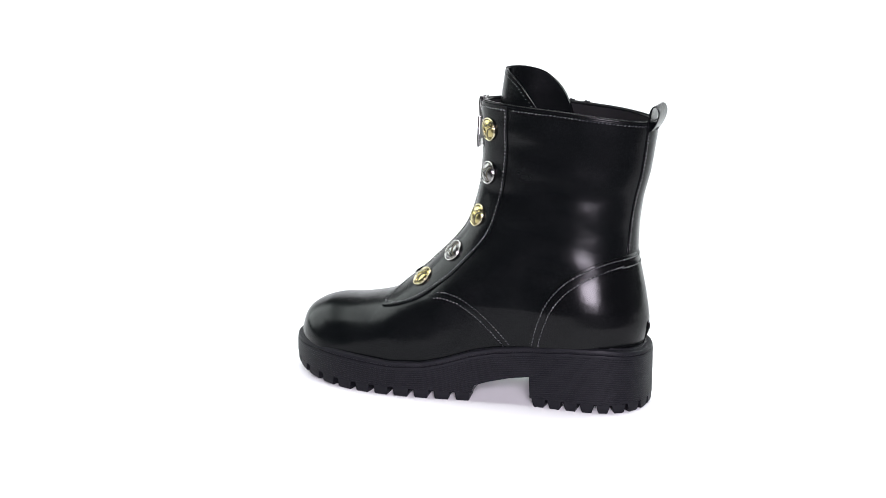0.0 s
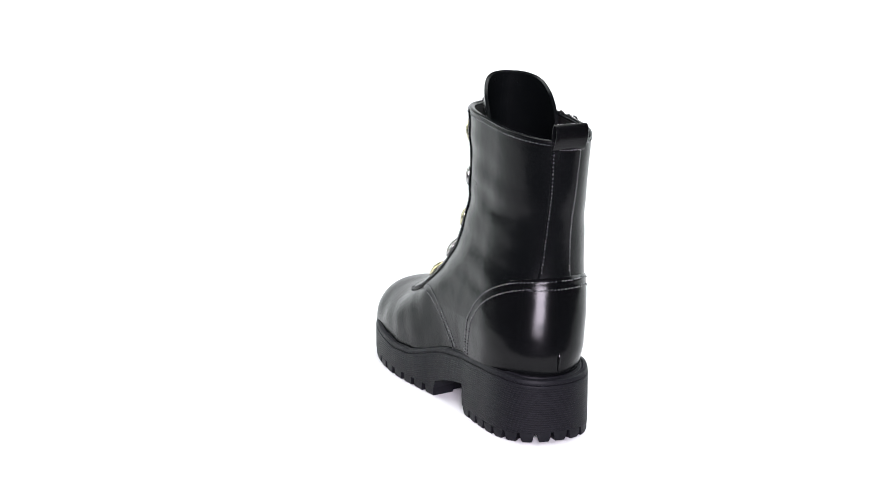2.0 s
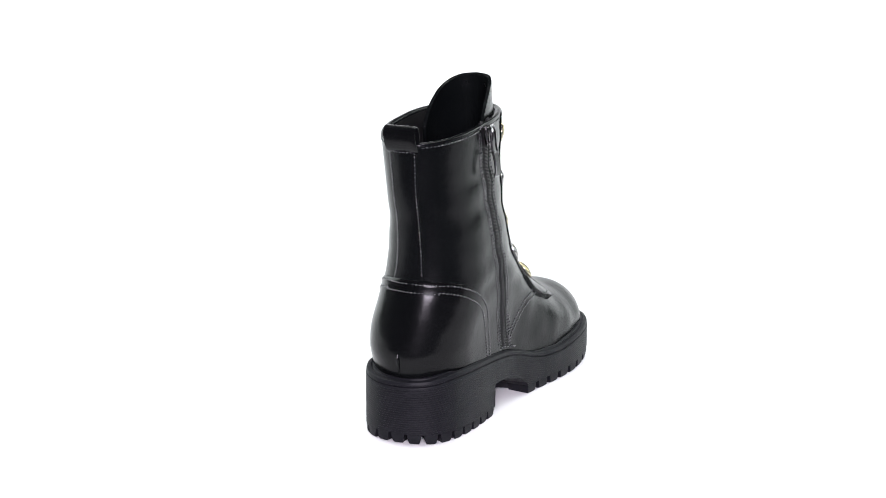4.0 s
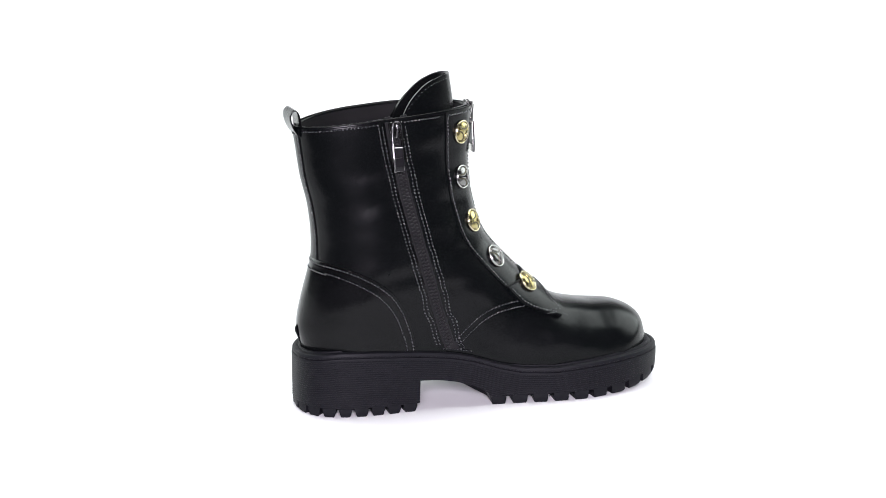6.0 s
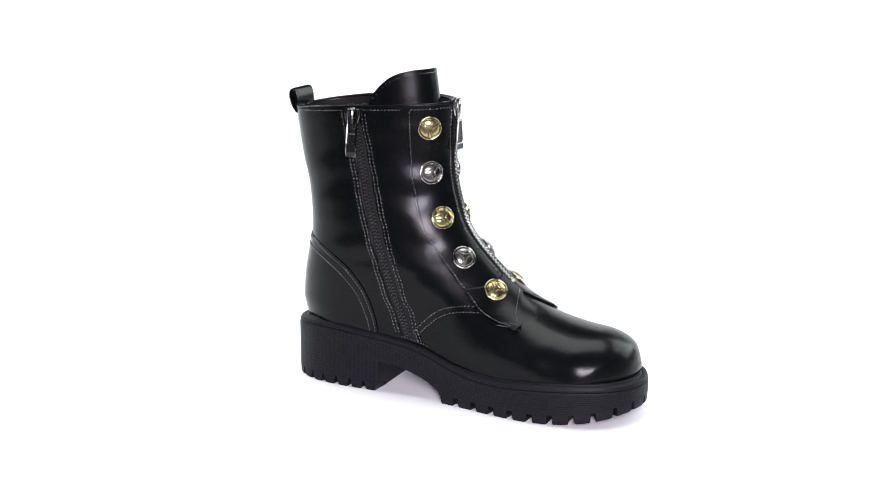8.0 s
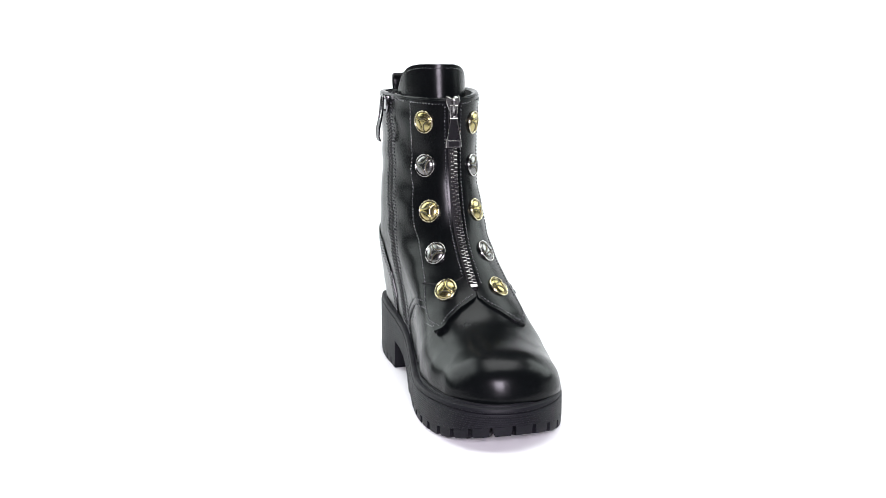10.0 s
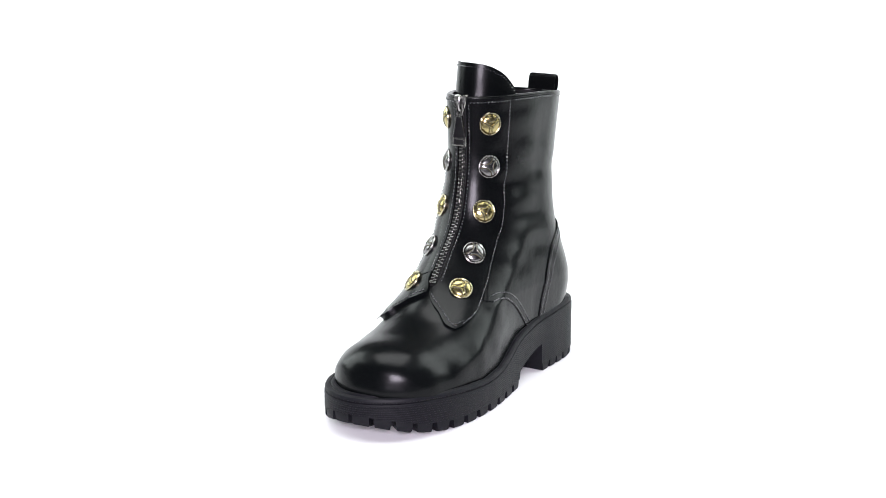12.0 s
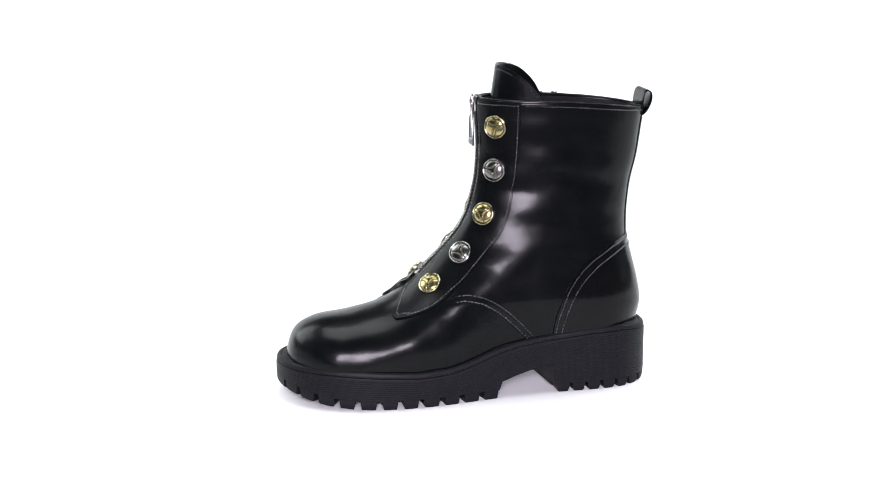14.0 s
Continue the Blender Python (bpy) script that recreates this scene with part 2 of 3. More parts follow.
def plate(bm, outline, thick, m=Matrix(), bevel=.0004, hole=None):
    """A flat plate with rounded edges: outline in its own x, y; an optional hole of as many points."""
    def ring(points, z, shrink):
        c = Vector((sum(p[0] for p in points) / len(points), sum(p[1] for p in points) / len(points)))
        out = []
        for p in points:
            d = Vector(p) - c
            q = c + d * (1 - shrink / max(d.length, 1e-6))
            out.append(bm.verts.new(m @ Vector((q.x, q.y, z))))
        return out

    def strip(a, b):
        for k in range(len(a)):
            bm.faces.new((a[k], a[(k + 1) % len(a)], b[(k + 1) % len(a)], b[k]))
    outer = [ring(outline, -thick / 2, bevel), ring(outline, -thick / 2 + bevel, 0), ring(outline, thick / 2 - bevel, 0), ring(outline, thick / 2, bevel)]
    for a, b in zip(outer[:-1], outer[1:]):
        strip(a, b)
    if hole:
        inner = [ring(hole, -thick / 2, -bevel), ring(hole, -thick / 2 + bevel, 0), ring(hole, thick / 2 - bevel, 0), ring(hole, thick / 2, -bevel)]
        for a, b in zip(inner[:-1], inner[1:]):
            strip(b, a)
        strip(inner[0], outer[0])
        strip(outer[3], inner[3])
    else:
        bm.faces.new(outer[0][::-1])
        bm.faces.new(outer[3])


def frame_at(v, degrees, h):
    """A pose on the upper: z along the normal, y up the boot."""
    p, n = lifted(v, radians(degrees), h)
    up = surface(min(v + .15, 12), radians(degrees)) - surface(max(v - .15, 0), radians(degrees))
    n, up = Vector(n), Vector(up).normalized()
    side = up.cross(n).normalized()
    up = n.cross(side)
    m = Matrix((side, up, n)).transposed().to_4x4()
    m.translation = Vector(p)
    return m


# ---- the studio ----
def studio():
    # white paper sweep: flat under the boot, curving up behind it
    line = [(-.262, 0), (-.2, 0), (.2, 0), (.9, 0)]
    line += [(.9 + .6 * math.sin(radians(a)), .6 - .6 * math.cos(radians(a))) for a in range(6, 91, 6)] + [(1.5, .78)]
    verts, faces = [], []
    xs = np.linspace(-1.7, 1.7, 18)
    for drop in (0, .004):
        for y, z in line:
            back = 1 if y > 1.0 else 0
            for x in xs:
                verts.append((x, y + drop * back, z - drop * (1 - back)))
    size = len(line) * len(xs)
    faces = grid_faces(len(line), len(xs)) + [tuple(size + i for i in f[::-1]) for f in grid_faces(len(line), len(xs))]
    for j in range(len(xs) - 1):
        faces.append((j, j + 1, size + j + 1, size + j))
        e = size - len(xs)
        faces.append((e + j, size + e + j, size + e + j + 1, e + j + 1))
    for i in range(len(line) - 1):
        for j in (0, len(xs) - 1):
            a, b = i * len(xs) + j, (i + 1) * len(xs) + j
            faces.append((a, b, size + b, size + a))
    tagged(link_mesh("backdrop", verts, faces, PAPER), "seamless white paper sweep under and behind the boot", "backdrop", kind="structure")
    # plain dark room round it
    def slab(name, x0, x1, y0, y1, z0, z1):
        bm = bmesh.new()
        bmesh.ops.create_cube(bm, size=1, matrix=Matrix.Translation(((x0 + x1) / 2, (y0 + y1) / 2, (z0 + z1) / 2)) @ Matrix.Diagonal((x1 - x0, y1 - y0, z1 - z0, 1)))
        tagged(part(name, bm, DARKWALL, None), "plain dark grey studio surface", "wall", kind="structure")
    slab("floor", -2.6, 2.6, -3.2, 2.4, -.12, -.0045)
    slab("ceiling", -2.6, 2.6, -3.2, 2.4, 2.6, 2.7)
    slab("wall_west", -2.7, -2.6, -3.2, 2.4, -.12, 2.7)
    slab("wall_east", 2.6, 2.7, -3.2, 2.4, -.12, 2.7)
    slab("wall_south", -2.7, 2.7, -3.3, -3.2, -.12, 2.7)
    slab("wall_north", -2.7, 2.7, 2.4, 2.5, -.12, 2.7)


studio()

# ---- the boot ----
boot = tagged(new("ankle_boot"), "black polished leather ankle boot with chunky rubber sole on white paper", "boot")

OUT_SEAM = [(12, 55), (10.1, 53.5), (8.95, 53), (7.75, 54), (6.55, 52.5), (5.35, 49.5), (4.5, 48.7), (3.5, 50), (0, 50)]
IN_SEAM = [(12, -53), (9.9, -51), (8.6, -50), (7.45, -50.5), (6.15, -50.5), (4.15, -55.5), (3.1, -58.5), (0, -59)]
OUT_DART_LINE = [(.0190, .0765), (.0110, .0772), (0, .0750), (-.0090, .0705), (-.0190, .0632), (-.0280, .0547), (-.0372, .0451), (-.0415, .0400)]
IN_DART_LINE = [(.0330, .0728), (.0260, .0731), (.0181, .0728), (.0072, .0708), (-.0012, .0668), (-.0073, .0627), (-.0147, .0562), (-.0205, .0500), (-.0240, .0455)]
ZIP_LINE = [(-.0768, .2235), (-.0735, .2033), (-.0690, .1824), (-.0643, .1605), (-.0590, .1400), (-.0530, .1185), (-.0466, .0967), (-.0396, .0738), (-.0318, .0514), (-.0288, .0435)]
COUNTER_EDGE = [(-.0603, .0425), (-.0610, .0500), (-.0632, .0610), (-.0672, .0725), (-.0700, .0795)]
COUNTER_TOP = [(-.0700, .0795), (-.0755, .0885), (-.0835, .0975), (-.0945, .1060), (-.1075, .1125), (-.1190, .1160)]
OUT_DART, IN_DART = trace(OUT_DART_LINE, 1), trace(IN_DART_LINE, -1)


def counter_line(line, sign):
    """The counter reaches further forward on the outer side than on the inner."""
    return [(x + (.0012 if sign > 0 else .0030) * min(max((x + .119) / .04, 0), 1), z) for x, z in line]


def shifted(table, by):
    return [(v, a + by) for v, a in table]


def upper():
    # vamp: the whole last-shaped skin, under the other panels
    vs, angles = np.concatenate([np.linspace(0, 5, 46), np.linspace(5.15, 12, 50)]), np.linspace(-math.pi, math.pi, 145)[:-1]
    V, A = np.meshgrid(vs, angles, indexing="ij")
    p = surface(V, A)
    tucked = p[0] * 1
    tucked[:, 2] -= .006
    verts = np.concatenate([tucked[None], p]).reshape(-1, 3)
    link_mesh("vamp", verts, grid_faces(len(vs) + 1, len(angles), 0, True), LEATHER, boot, "plain polished rounded toe and vamp", 60)
    # lining and insole inside the shaft
    vs = np.linspace(6.2, 12, 40)
    V, A = np.meshgrid(vs, angles, indexing="ij")
    inner = lifted(V, A, -.0032)[0]
    verts = list(inner.reshape(-1, 3)) + [inner[0].mean(0)]
    faces = grid_faces(len(vs), len(angles), 0, True)
    faces += [(j, (j + 1) % len(angles), len(verts) - 1) for j in range(len(angles))]
    link_mesh("lining", verts, faces, LINING, boot, "black fabric lining")
    # rolled top edge
    verts = []
    prof = [(-.0034, 11.9, 0), (-.0034, 12, .0001), (-.0024, 12, .0007), (-.0008, 12, .0010), (.0006, 12, .0007), (.0010, 12, .0001), (.0009, 11.9, 0)]
    for h, v, up in prof:
        q = lifted(v, angles, h)[0]
        q[:, 2] += up
        verts += list(q)
    link_mesh("top_binding", verts, grid_faces(len(prof), len(angles), 0, True), LEATHER, boot, "folded leather top edge", 60)


upper()


def quarters():
    vs = np.unique(np.concatenate([np.linspace(0, 5.5, 60), np.linspace(5.5, 11.95, 40)]))
    # outer quarter, from the front seam and the dart round to the back
    front = [p for p in shifted(OUT_SEAM, -3) if p[0] > 5.4] + [(5.38, 51)] + OUT_DART + [(0, OUT_DART[-1][1])]
    V, A = between(front, [(0, 180), (12, 180)], vs, 44)
    patch("outer_quarter", V, A, .0007, LEATHER, boot)
    # inner quarter in two pieces, split by the side zip
    front = [p for p in shifted(IN_SEAM, 3) if p[0] > 5] + [(4.95, -48)] + IN_DART
    V, A = between(front, trace(ZIP_LINE, -1, dx=.0050), np.unique(np.append(vs[vs > 1.2], 1.2)), 30)
    patch("inner_quarter", V, A, .0007, LEATHER, boot)
    V, A = between(trace(ZIP_LINE, -1, dx=-.0050), [(0, -180), (12, -180)], vs, 34)
    patch("inner_back_quarter", V, A, .0007, LEATHER, boot)
    # heel counter
    cols, rows = 61, 26
    s = np.linspace(-1, 1, cols)
    k = np.abs(s)
    r = np.linspace(0, 1, rows)[:, None]
    V, A = np.zeros((rows, cols)), np.zeros((rows, cols))
    for sign in (1, -1):
        edge, top = np.abs(np.array(trace(counter_line(COUNTER_EDGE, sign), sign, 24))), np.abs(np.array(trace(counter_line(COUNTER_TOP, sign), sign, 40)))
        top = np.concatenate([top, [(7.1, 160), (7.12, 170), (7.12, 180)]])
        run = np.concatenate([[0], np.cumsum(np.hypot(np.diff(top[:, 0]) * .012, np.diff(top[:, 1]) * .0008))])
        top_v, top_a = np.interp((1 - k) * run[-1], run, top[:, 0]), np.interp((1 - k) * run[-1], run, 180 - top[:, 1])
        low_a = (180 - edge[0, 1]) * k
        bow = (180 - np.interp(top[0, 0] * r, edge[:, 0], edge[:, 1])) - (low_a[-1] * (1 - r) + top_a[-1] * r)
        half = s <= 0 if sign > 0 else s > 0
        V[:, half] = (top_v[None] * r)[:, half]
        A[:, half] = np.radians(180 - sign * (low_a[None] * (1 - r) + top_a[None] * r + bow * k[None] ** 8))[:, half]
    counter = patch("heel_counter", V, A, .0016, PATENT, boot, "glossier curved leather heel counter")
    for sign in (1, -1):
        back = 180 * sign
        for dx, dz, v in ((-.0018, -.0016, 6.95), (-.0058, -.0062, 6.45)):
            rows_ = [p for p in trace(counter_line(COUNTER_EDGE[:-1] + COUNTER_TOP, sign), sign, 60, dx, dz) if p[0] > .05]
            stitches("counter_stitching", rows_[::3] + [(v, back - 22 * sign), (v, back - 10 * sign), (v, back)], .0017, counter)
    # short closing seam at the foot of the heel
    bm = bmesh.new()
    p = [lifted(v, math.pi, .0013 + e)[0] for v, e in ((.1, 0), (.7, .0003), (1.2, .0006), (1.65, .0012), (1.95, .0010), (2.2, .0002))]
    tube(bm, p, [.0006, .0007, .0008, .0011, .0009, .0003], 8)
    part("heel_seam", bm, PATENT, counter, "raised seam nub")
    # backstay strip up the back
    vs2 = np.linspace(6.85, 12, 40)
    V, A = between([(6.8, 192), (7.55, 191.5), (12, 193)], [(6.8, 162), (7.55, 163.5), (12, 161)], vs2, 14)
    stay = patch("backstay", V, A, .0013, LEATHER, boot, "narrow leather strip up the back seam")
    stitches("backstay_stitching", [(7.3, 190), (9, 190.3), (11.6, 191)], .0014, stay)
    stitches("backstay_stitching", [(7.3, 165), (9, 165), (11.6, 163.4)], .0014, stay)
    stitches("backstay_stitching", [(11.45, 190), (11.45, 180), (11.45, 167)], .0015, stay)
    # dart seams and top-line stitching
    for line, sign in ((OUT_DART_LINE, 1), (IN_DART_LINE, -1)):
        for dx, dz in ((-.0006, .0006), (-.0030, .0046)):
            rows_ = [p for p in trace(line, sign, 48, dx, dz) if p[0] > .1][::3]
            stitches("dart_stitching", rows_, .0008, boot, label="row of dark thread stitches")
    stitches("topline_stitching", [(11.76, 58), (11.76, 90), (11.76, 130), (11.76, 165)], .0008, boot, label="row of stitches along the top edge")
    stitches("topline_stitching", [(11.76, -57), (11.76, -70), (11.76, -84)], .0008, boot, label="row of stitches along the top edge")
    stitches("topline_stitching", [(11.76, -100), (11.76, -130), (11.76, -161)], .0008, boot, label="row of stitches along the top edge")


quarters()

MIDDLE = .3


def facings():
    rows, cols = 70, 18
    r, s = np.linspace(0, 1, rows)[:, None], np.linspace(0, 1, cols)[None]

    def strip(name, sign, seam, low, label, h, start=None):
        # low: ring of the bottom edge from the middle (0) to the seam (1)
        bottom = np.interp(s, [0, .18, .35, .46, .63, .9, 1], low)
        begin = np.full_like(s, 11.97) if start is None else np.interp(s, [0, 1], start)
        V = begin + (bottom - begin) * r
        outer = np.interp(V, [p[0] for p in sorted(seam)], [p[1] for p in sorted(seam)])
        inner = MIDDLE + sign * np.interp(V, [5.9, 6.35, 6.75, 9, 12], [.6, 1.2, 6.2, 6.4, 6.8])
        A = inner + (outer - inner) * s
        lift = h + (.0008 * np.clip(s - .55, 0, 1) / .45 * np.clip(r - .5, 0, 1) / .5 if start else 0 * V)
        return patch(name, V, np.radians(A), lift, LEATHER, boot, label)
    out_low, in_low = [6.15, 5.7, 5.32, 5.0, 4.55, 3.8, 3.5], [6.15, 5.9, 5.6, 5.27, 4.75, 3.45, 2.95]
    outer = strip("outer_facing", 1, OUT_SEAM, out_low, "leather button strip beside the front zip", .0017)
    inner = strip("inner_facing", -1, IN_SEAM, [6.5, 6.45, 6.4, 6.35, 6.25, 6.1, 6.0], "leather button strip beside the front zip", .0017)
    tab = strip("inner_facing_tab", -1, IN_SEAM, in_low, "overlapping leather tab at the foot of the button strip", .0032, (7.0, 6.2))
    for piece, sign, seam, v0, h in ((outer, 1, OUT_SEAM, 4.0, .0018), (inner, -1, IN_SEAM, 6.2, .0018), (tab, -1, IN_SEAM, 3.4, .0034)):
        top = 11.7 if piece is not tab else 6.1
        vs = np.linspace(top, v0, 14)
        outer_a = np.interp(vs, [p[0] for p in sorted(seam)], [p[1] for p in sorted(seam)]) - sign * 1.7
        stitches("facing_stitching", list(zip(vs, outer_a)), h, piece)
        if piece is not tab:
            vs = np.linspace(top, 6.75 if sign > 0 else 6.9, 12)
            inner_a = MIDDLE + sign * np.interp(vs, [6.75, 9, 12], [9.2, 9.4, 10])
            stitches("facing_stitching", list(zip(vs, inner_a)), h, piece)
            stitches("facing_stitching", [(11.76, MIDDLE + sign * 10), (11.76, MIDDLE + sign * 30), (11.76, seam[0][1] - sign * 2)], h, piece)
    # dark bead imitating the shadow gap above the tab; loose threads at its corner
    bm = bmesh.new()
    ss = np.linspace(.06, 1, 12)
    vs = 7.0 + (6.2 - 7.0) * ss
    side = np.interp(vs, [p[0] for p in sorted(IN_SEAM)], [p[1] for p in sorted(IN_SEAM)])
    tube(bm, list(lifted(vs, np.radians(MIDDLE - 6.2 + (side - MIDDLE + 6.2) * ss), .0027)[0]), .0009, 6)
    part("gap_shade", bm, LINING, tab, "dark bead standing in for the shadow gap above the tab")
    for dv, da, bulge in ((-.25, -3, .0030), (.18, -4.5, .0042), (-.42, -1, .0040)):
        bm = bmesh.new()
        tube(bm, [lifted(3.25 + dv * t, radians(-56 + da * t), .0026 + (bulge - .0026) * t)[0] for t in (0, .4, .8, 1.1)], .0003, 6)
        part("loose_thread", bm, THREAD, tab, "loose thread end")
    # stitching along the lower edges
    for piece, sign, low, seam, h in ((outer, 1, out_low, OUT_SEAM, .0018), (tab, -1, in_low, IN_SEAM, .0034)):
        ss = np.linspace(.06, .93, 12)
        vs = np.interp(ss, [0, .18, .35, .46, .63, .9, 1], low) + .17
        edge = np.interp(vs, [p[0] for p in sorted(seam)], [p[1] for p in sorted(seam)])
        stitches("facing_stitching", list(zip(vs, MIDDLE + sign + (edge - MIDDLE - sign) * ss)), h, piece)
        v1, a1 = float(vs[-1] + .25), float(edge[-1] * .93)
        stitches("bar_tack", [(v1, a1 - sign * 3.5), (v1 + .12, a1 - sign * 2), (v1 + .2, a1)], h, piece, .0016)


facings()


def button(v, degrees, h, dome_material, rim_material, label, turn):
    m = frame_at(v, degrees, h)
    m = m @ pose(0, 0, 0, 0, 0, turn)

    def lathe(profile, sides=36):
        bm = bmesh.new()
        rings = []
        for radius, z in profile:
            rings.append([bm.verts.new((radius * math.cos(2 * math.pi * k / sides), radius * math.sin(2 * math.pi * k / sides), z)) for k in range(sides)])
        for a, b in zip(rings[:-1], rings[1:]):
            for k in range(sides):
                bm.faces.new((a[k], a[(k + 1) % sides], b[(k + 1) % sides], b[k]))
        bm.faces.new(rings[-1])
        return bm
    rim = part("button", lathe([(.0070, -.002), (.0080, -.0003), (.0083, .0005), (.0083, .0012), (.0080, .0017), (.0075, .0017), (.0072, .0012), (.0071, .0004)]), rim_material, boot, label, 80)
    rim.matrix_basis = m @ Matrix.Scale(1.08, 4)
    dome = part("dome", lathe([(.0072, .0004), (.0071, .0010), (.0068, .0016), (.0061, .0022), (.0050, .0027), (.0035, .0031), (.0018, .0033), (.0004, .0034)]), dome_material, rim, "", 80)
    # three raised curved ridges meeting like a spun triangle
    bm, groove = bmesh.new(), bmesh.new()
    for k in range(3):
        spin = radians(90 + 120 * k)
        cx, cy = .0078 * math.cos(spin), .0078 * math.sin(spin)
        pts = []
        for q in np.linspace(-58, 58, 17):
            w = spin + math.pi + radians(q)
            x, y = cx + .0062 * math.cos(w), cy + .0062 * math.sin(w)
            rr = math.hypot(x, y)
            if rr < .0068:
                pts.append((x, y, .0034 - .0019 * (rr / .0069) ** 2.4))
        tube(bm, [(x, y, z + .0002) for x, y, z in pts], .00038, 6)
        tube(groove, [(x + .0006 * math.cos(spin), y + .0006 * math.sin(spin), z - .0001) for x, y, z in pts], .00052, 6)
    part("groove", groove, OXIDE, rim, "dark oxidised outline of the ridges", 80)
    part("emblem", bm, dome_material, rim, "raised curved ridges", 80)
    return rim


def buttons():
    for side, spots in (("outer", [(10.8, 33), (9.57, 32.5), (8.37, 31), (7.42, 33), (6.28, 30)]), ("inner", [(10.88, -34), (9.62, -32.8), (8.4, -30), (7.45, -32), (6.27, -29)])):
        for i, (v, a) in enumerate(spots):
            h = .0032 if side == "inner" and i == 4 else .0014
            if i % 2 == 0:
                button(v, a, h, BRASS, RIMGOLD, "antique gold domed button with a pale rim", 10 * i)
            else:
                button(v, a, h, AGED, NICKEL, "aged silver domed button with a bright rim", 25 * i)


buttons()


def tooth_mesh(name, wide, deep, tall, material):
    bm = bmesh.new()
    bmesh.ops.create_cube(bm, size=1, matrix=Matrix.Diagonal((wide, deep, tall, 1)))
    bmesh.ops.bevel(bm, geom=bm.edges[:], offset=min(wide, deep, tall) * .25, segments=1, affect="EDGES")
    data = bpy.data.meshes.new(name)
    bm.to_mesh(data)
    bm.free()
    data.materials.append(material)
    return data


def front_zip():
    vs = np.linspace(6.55, 11.95, 60)
    V, A = between([(6, MIDDLE - 8), (12, MIDDLE - 8.5)], [(6, MIDDLE + 8), (12, MIDDLE + 8.5)], vs, 8)
    tape = patch("front_zip", V, A, .0009, TAPE, boot, "black tape of the front zip with bright metal teeth")
    # two interleaved rows of teeth
    fine = np.linspace(6.68, 11.62, 400)
    p = surface(fine, np.full(400, radians(MIDDLE)))
    run = np.concatenate([[0], np.cumsum(np.linalg.norm(np.diff(p, axis=0), axis=1))])
    data = tooth_mesh("tooth", .0034, .00115, .0018, NICKEL)
    for i, d in enumerate(np.arange(.0006, run[-1], .00155)):
        v = float(np.interp(d, run, fine))
        m = frame_at(v, MIDDLE, .0018)
        ob = new("tooth", data)
        ob.parent = tape
        ob.matrix_basis = m @ Matrix.Translation((.0011 if i % 2 else -.0011, 0, 0))
    bm = bmesh.new()
    m = frame_at(6.66, MIDDLE, .0016)
    plate(bm, [(-.003, -.0012), (.003, -.0012), (.003, .0012), (-.003, .0012)], .002, m)
    part("bottom_stop", bm, NICKEL, tape, "metal end stop")
    # slider: two cheeks, bridge and the hanging pull
    m = frame_at(11.72, MIDDLE, .0015)
    bm = bmesh.new()
    body = [(-.0026, -.0065), (.0026, -.0065), (.0042, -.002), (.0056, .003), (.0050, .0062), (.0018, .0058), (0, .0035), (-.0018, .0058), (-.0050, .0062), (-.0056, .003), (-.0042, -.002)]
    plate(bm, body, .0022, m, .0005)
    plate(bm, body, .0014, m @ Matrix.Translation((0, 0, -.0026)), .0004)
    slider = part("front_zip_slider", bm, NICKEL, boot, "bright nickel slider on the front zip")
    bm = bmesh.new()
    tube(bm, [m @ Vector(q) for q in ((0, .0045, .0005), (0, .0045, .0020), (0, .002, .0028), (0, -.003, .0028), (0, -.0050, .0020), (0, -.0050, .0005))], .0011, 8)
    part("bridge", bm, NICKEL, slider)
    # pull hangs down from the bridge
    top = m @ Vector((0, -.0015, .0020))
    hang = Matrix.Translation(top) @ Matrix(((0, 0, 1, 0), (1, 0, 0, 0), (0, 1, 0, 0), (0, 0, 0, 1))) @ pose(0, 0, 0, .5, 0, 0)
    bm = bmesh.new()
    plate(bm, [(-.0023, -.0095), (.0023, -.0095), (.0032, -.004), (.0030, .0015), (-.0030, .0015), (-.0032, -.004)], .0016, hang, .0004,
          [(-.0011, -.0070), (.0011, -.0070), (.0018, -.004), (.0016, -.0006), (-.0016, -.0006), (-.0018, -.004)])
    part("pull_link", bm, NICKEL, slider)
    bm = bmesh.new()
    shape = [(-.0030, -.0080), (.0030, -.0080), (.0044, -.018), (.0064, -.0290), (.0060, -.0312), (-.0060, -.0312), (-.0064, -.0290), (-.0044, -.018)]
    inset = [(-.0020, -.0092), (.0020, -.0092), (.0033, -.018), (.0046, -.0240), (.0044, -.0250), (-.0044, -.0250), (-.0046, -.0240), (-.0033, -.018)]
    plate(bm, shape, .0020, hang @ Matrix.Translation((0, 0, .0006)), .0005, inset)
    part("pull_tab", bm, NICKEL, slider, "bright trapezoid zip pull")
    bm = bmesh.new()
    plate(bm, [(x * .97, y) for x, y in inset], .0009, hang @ Matrix.Translation((0, 0, .0006)), .0002)
    part("pull_inlay", bm, ENAMEL, slider, "dark polished inlay of the pull")
    bm = bmesh.new()
    plate(bm, [(-.0040, -.0262), (.0040, -.0262), (.0043, -.0300), (-.0043, -.0300)], .0004, hang @ Matrix.Translation((0, 0, .0017)), .0001)
    part("pull_window", bm, ENAMEL, slider, "dark recessed window of the pull")


front_zip()


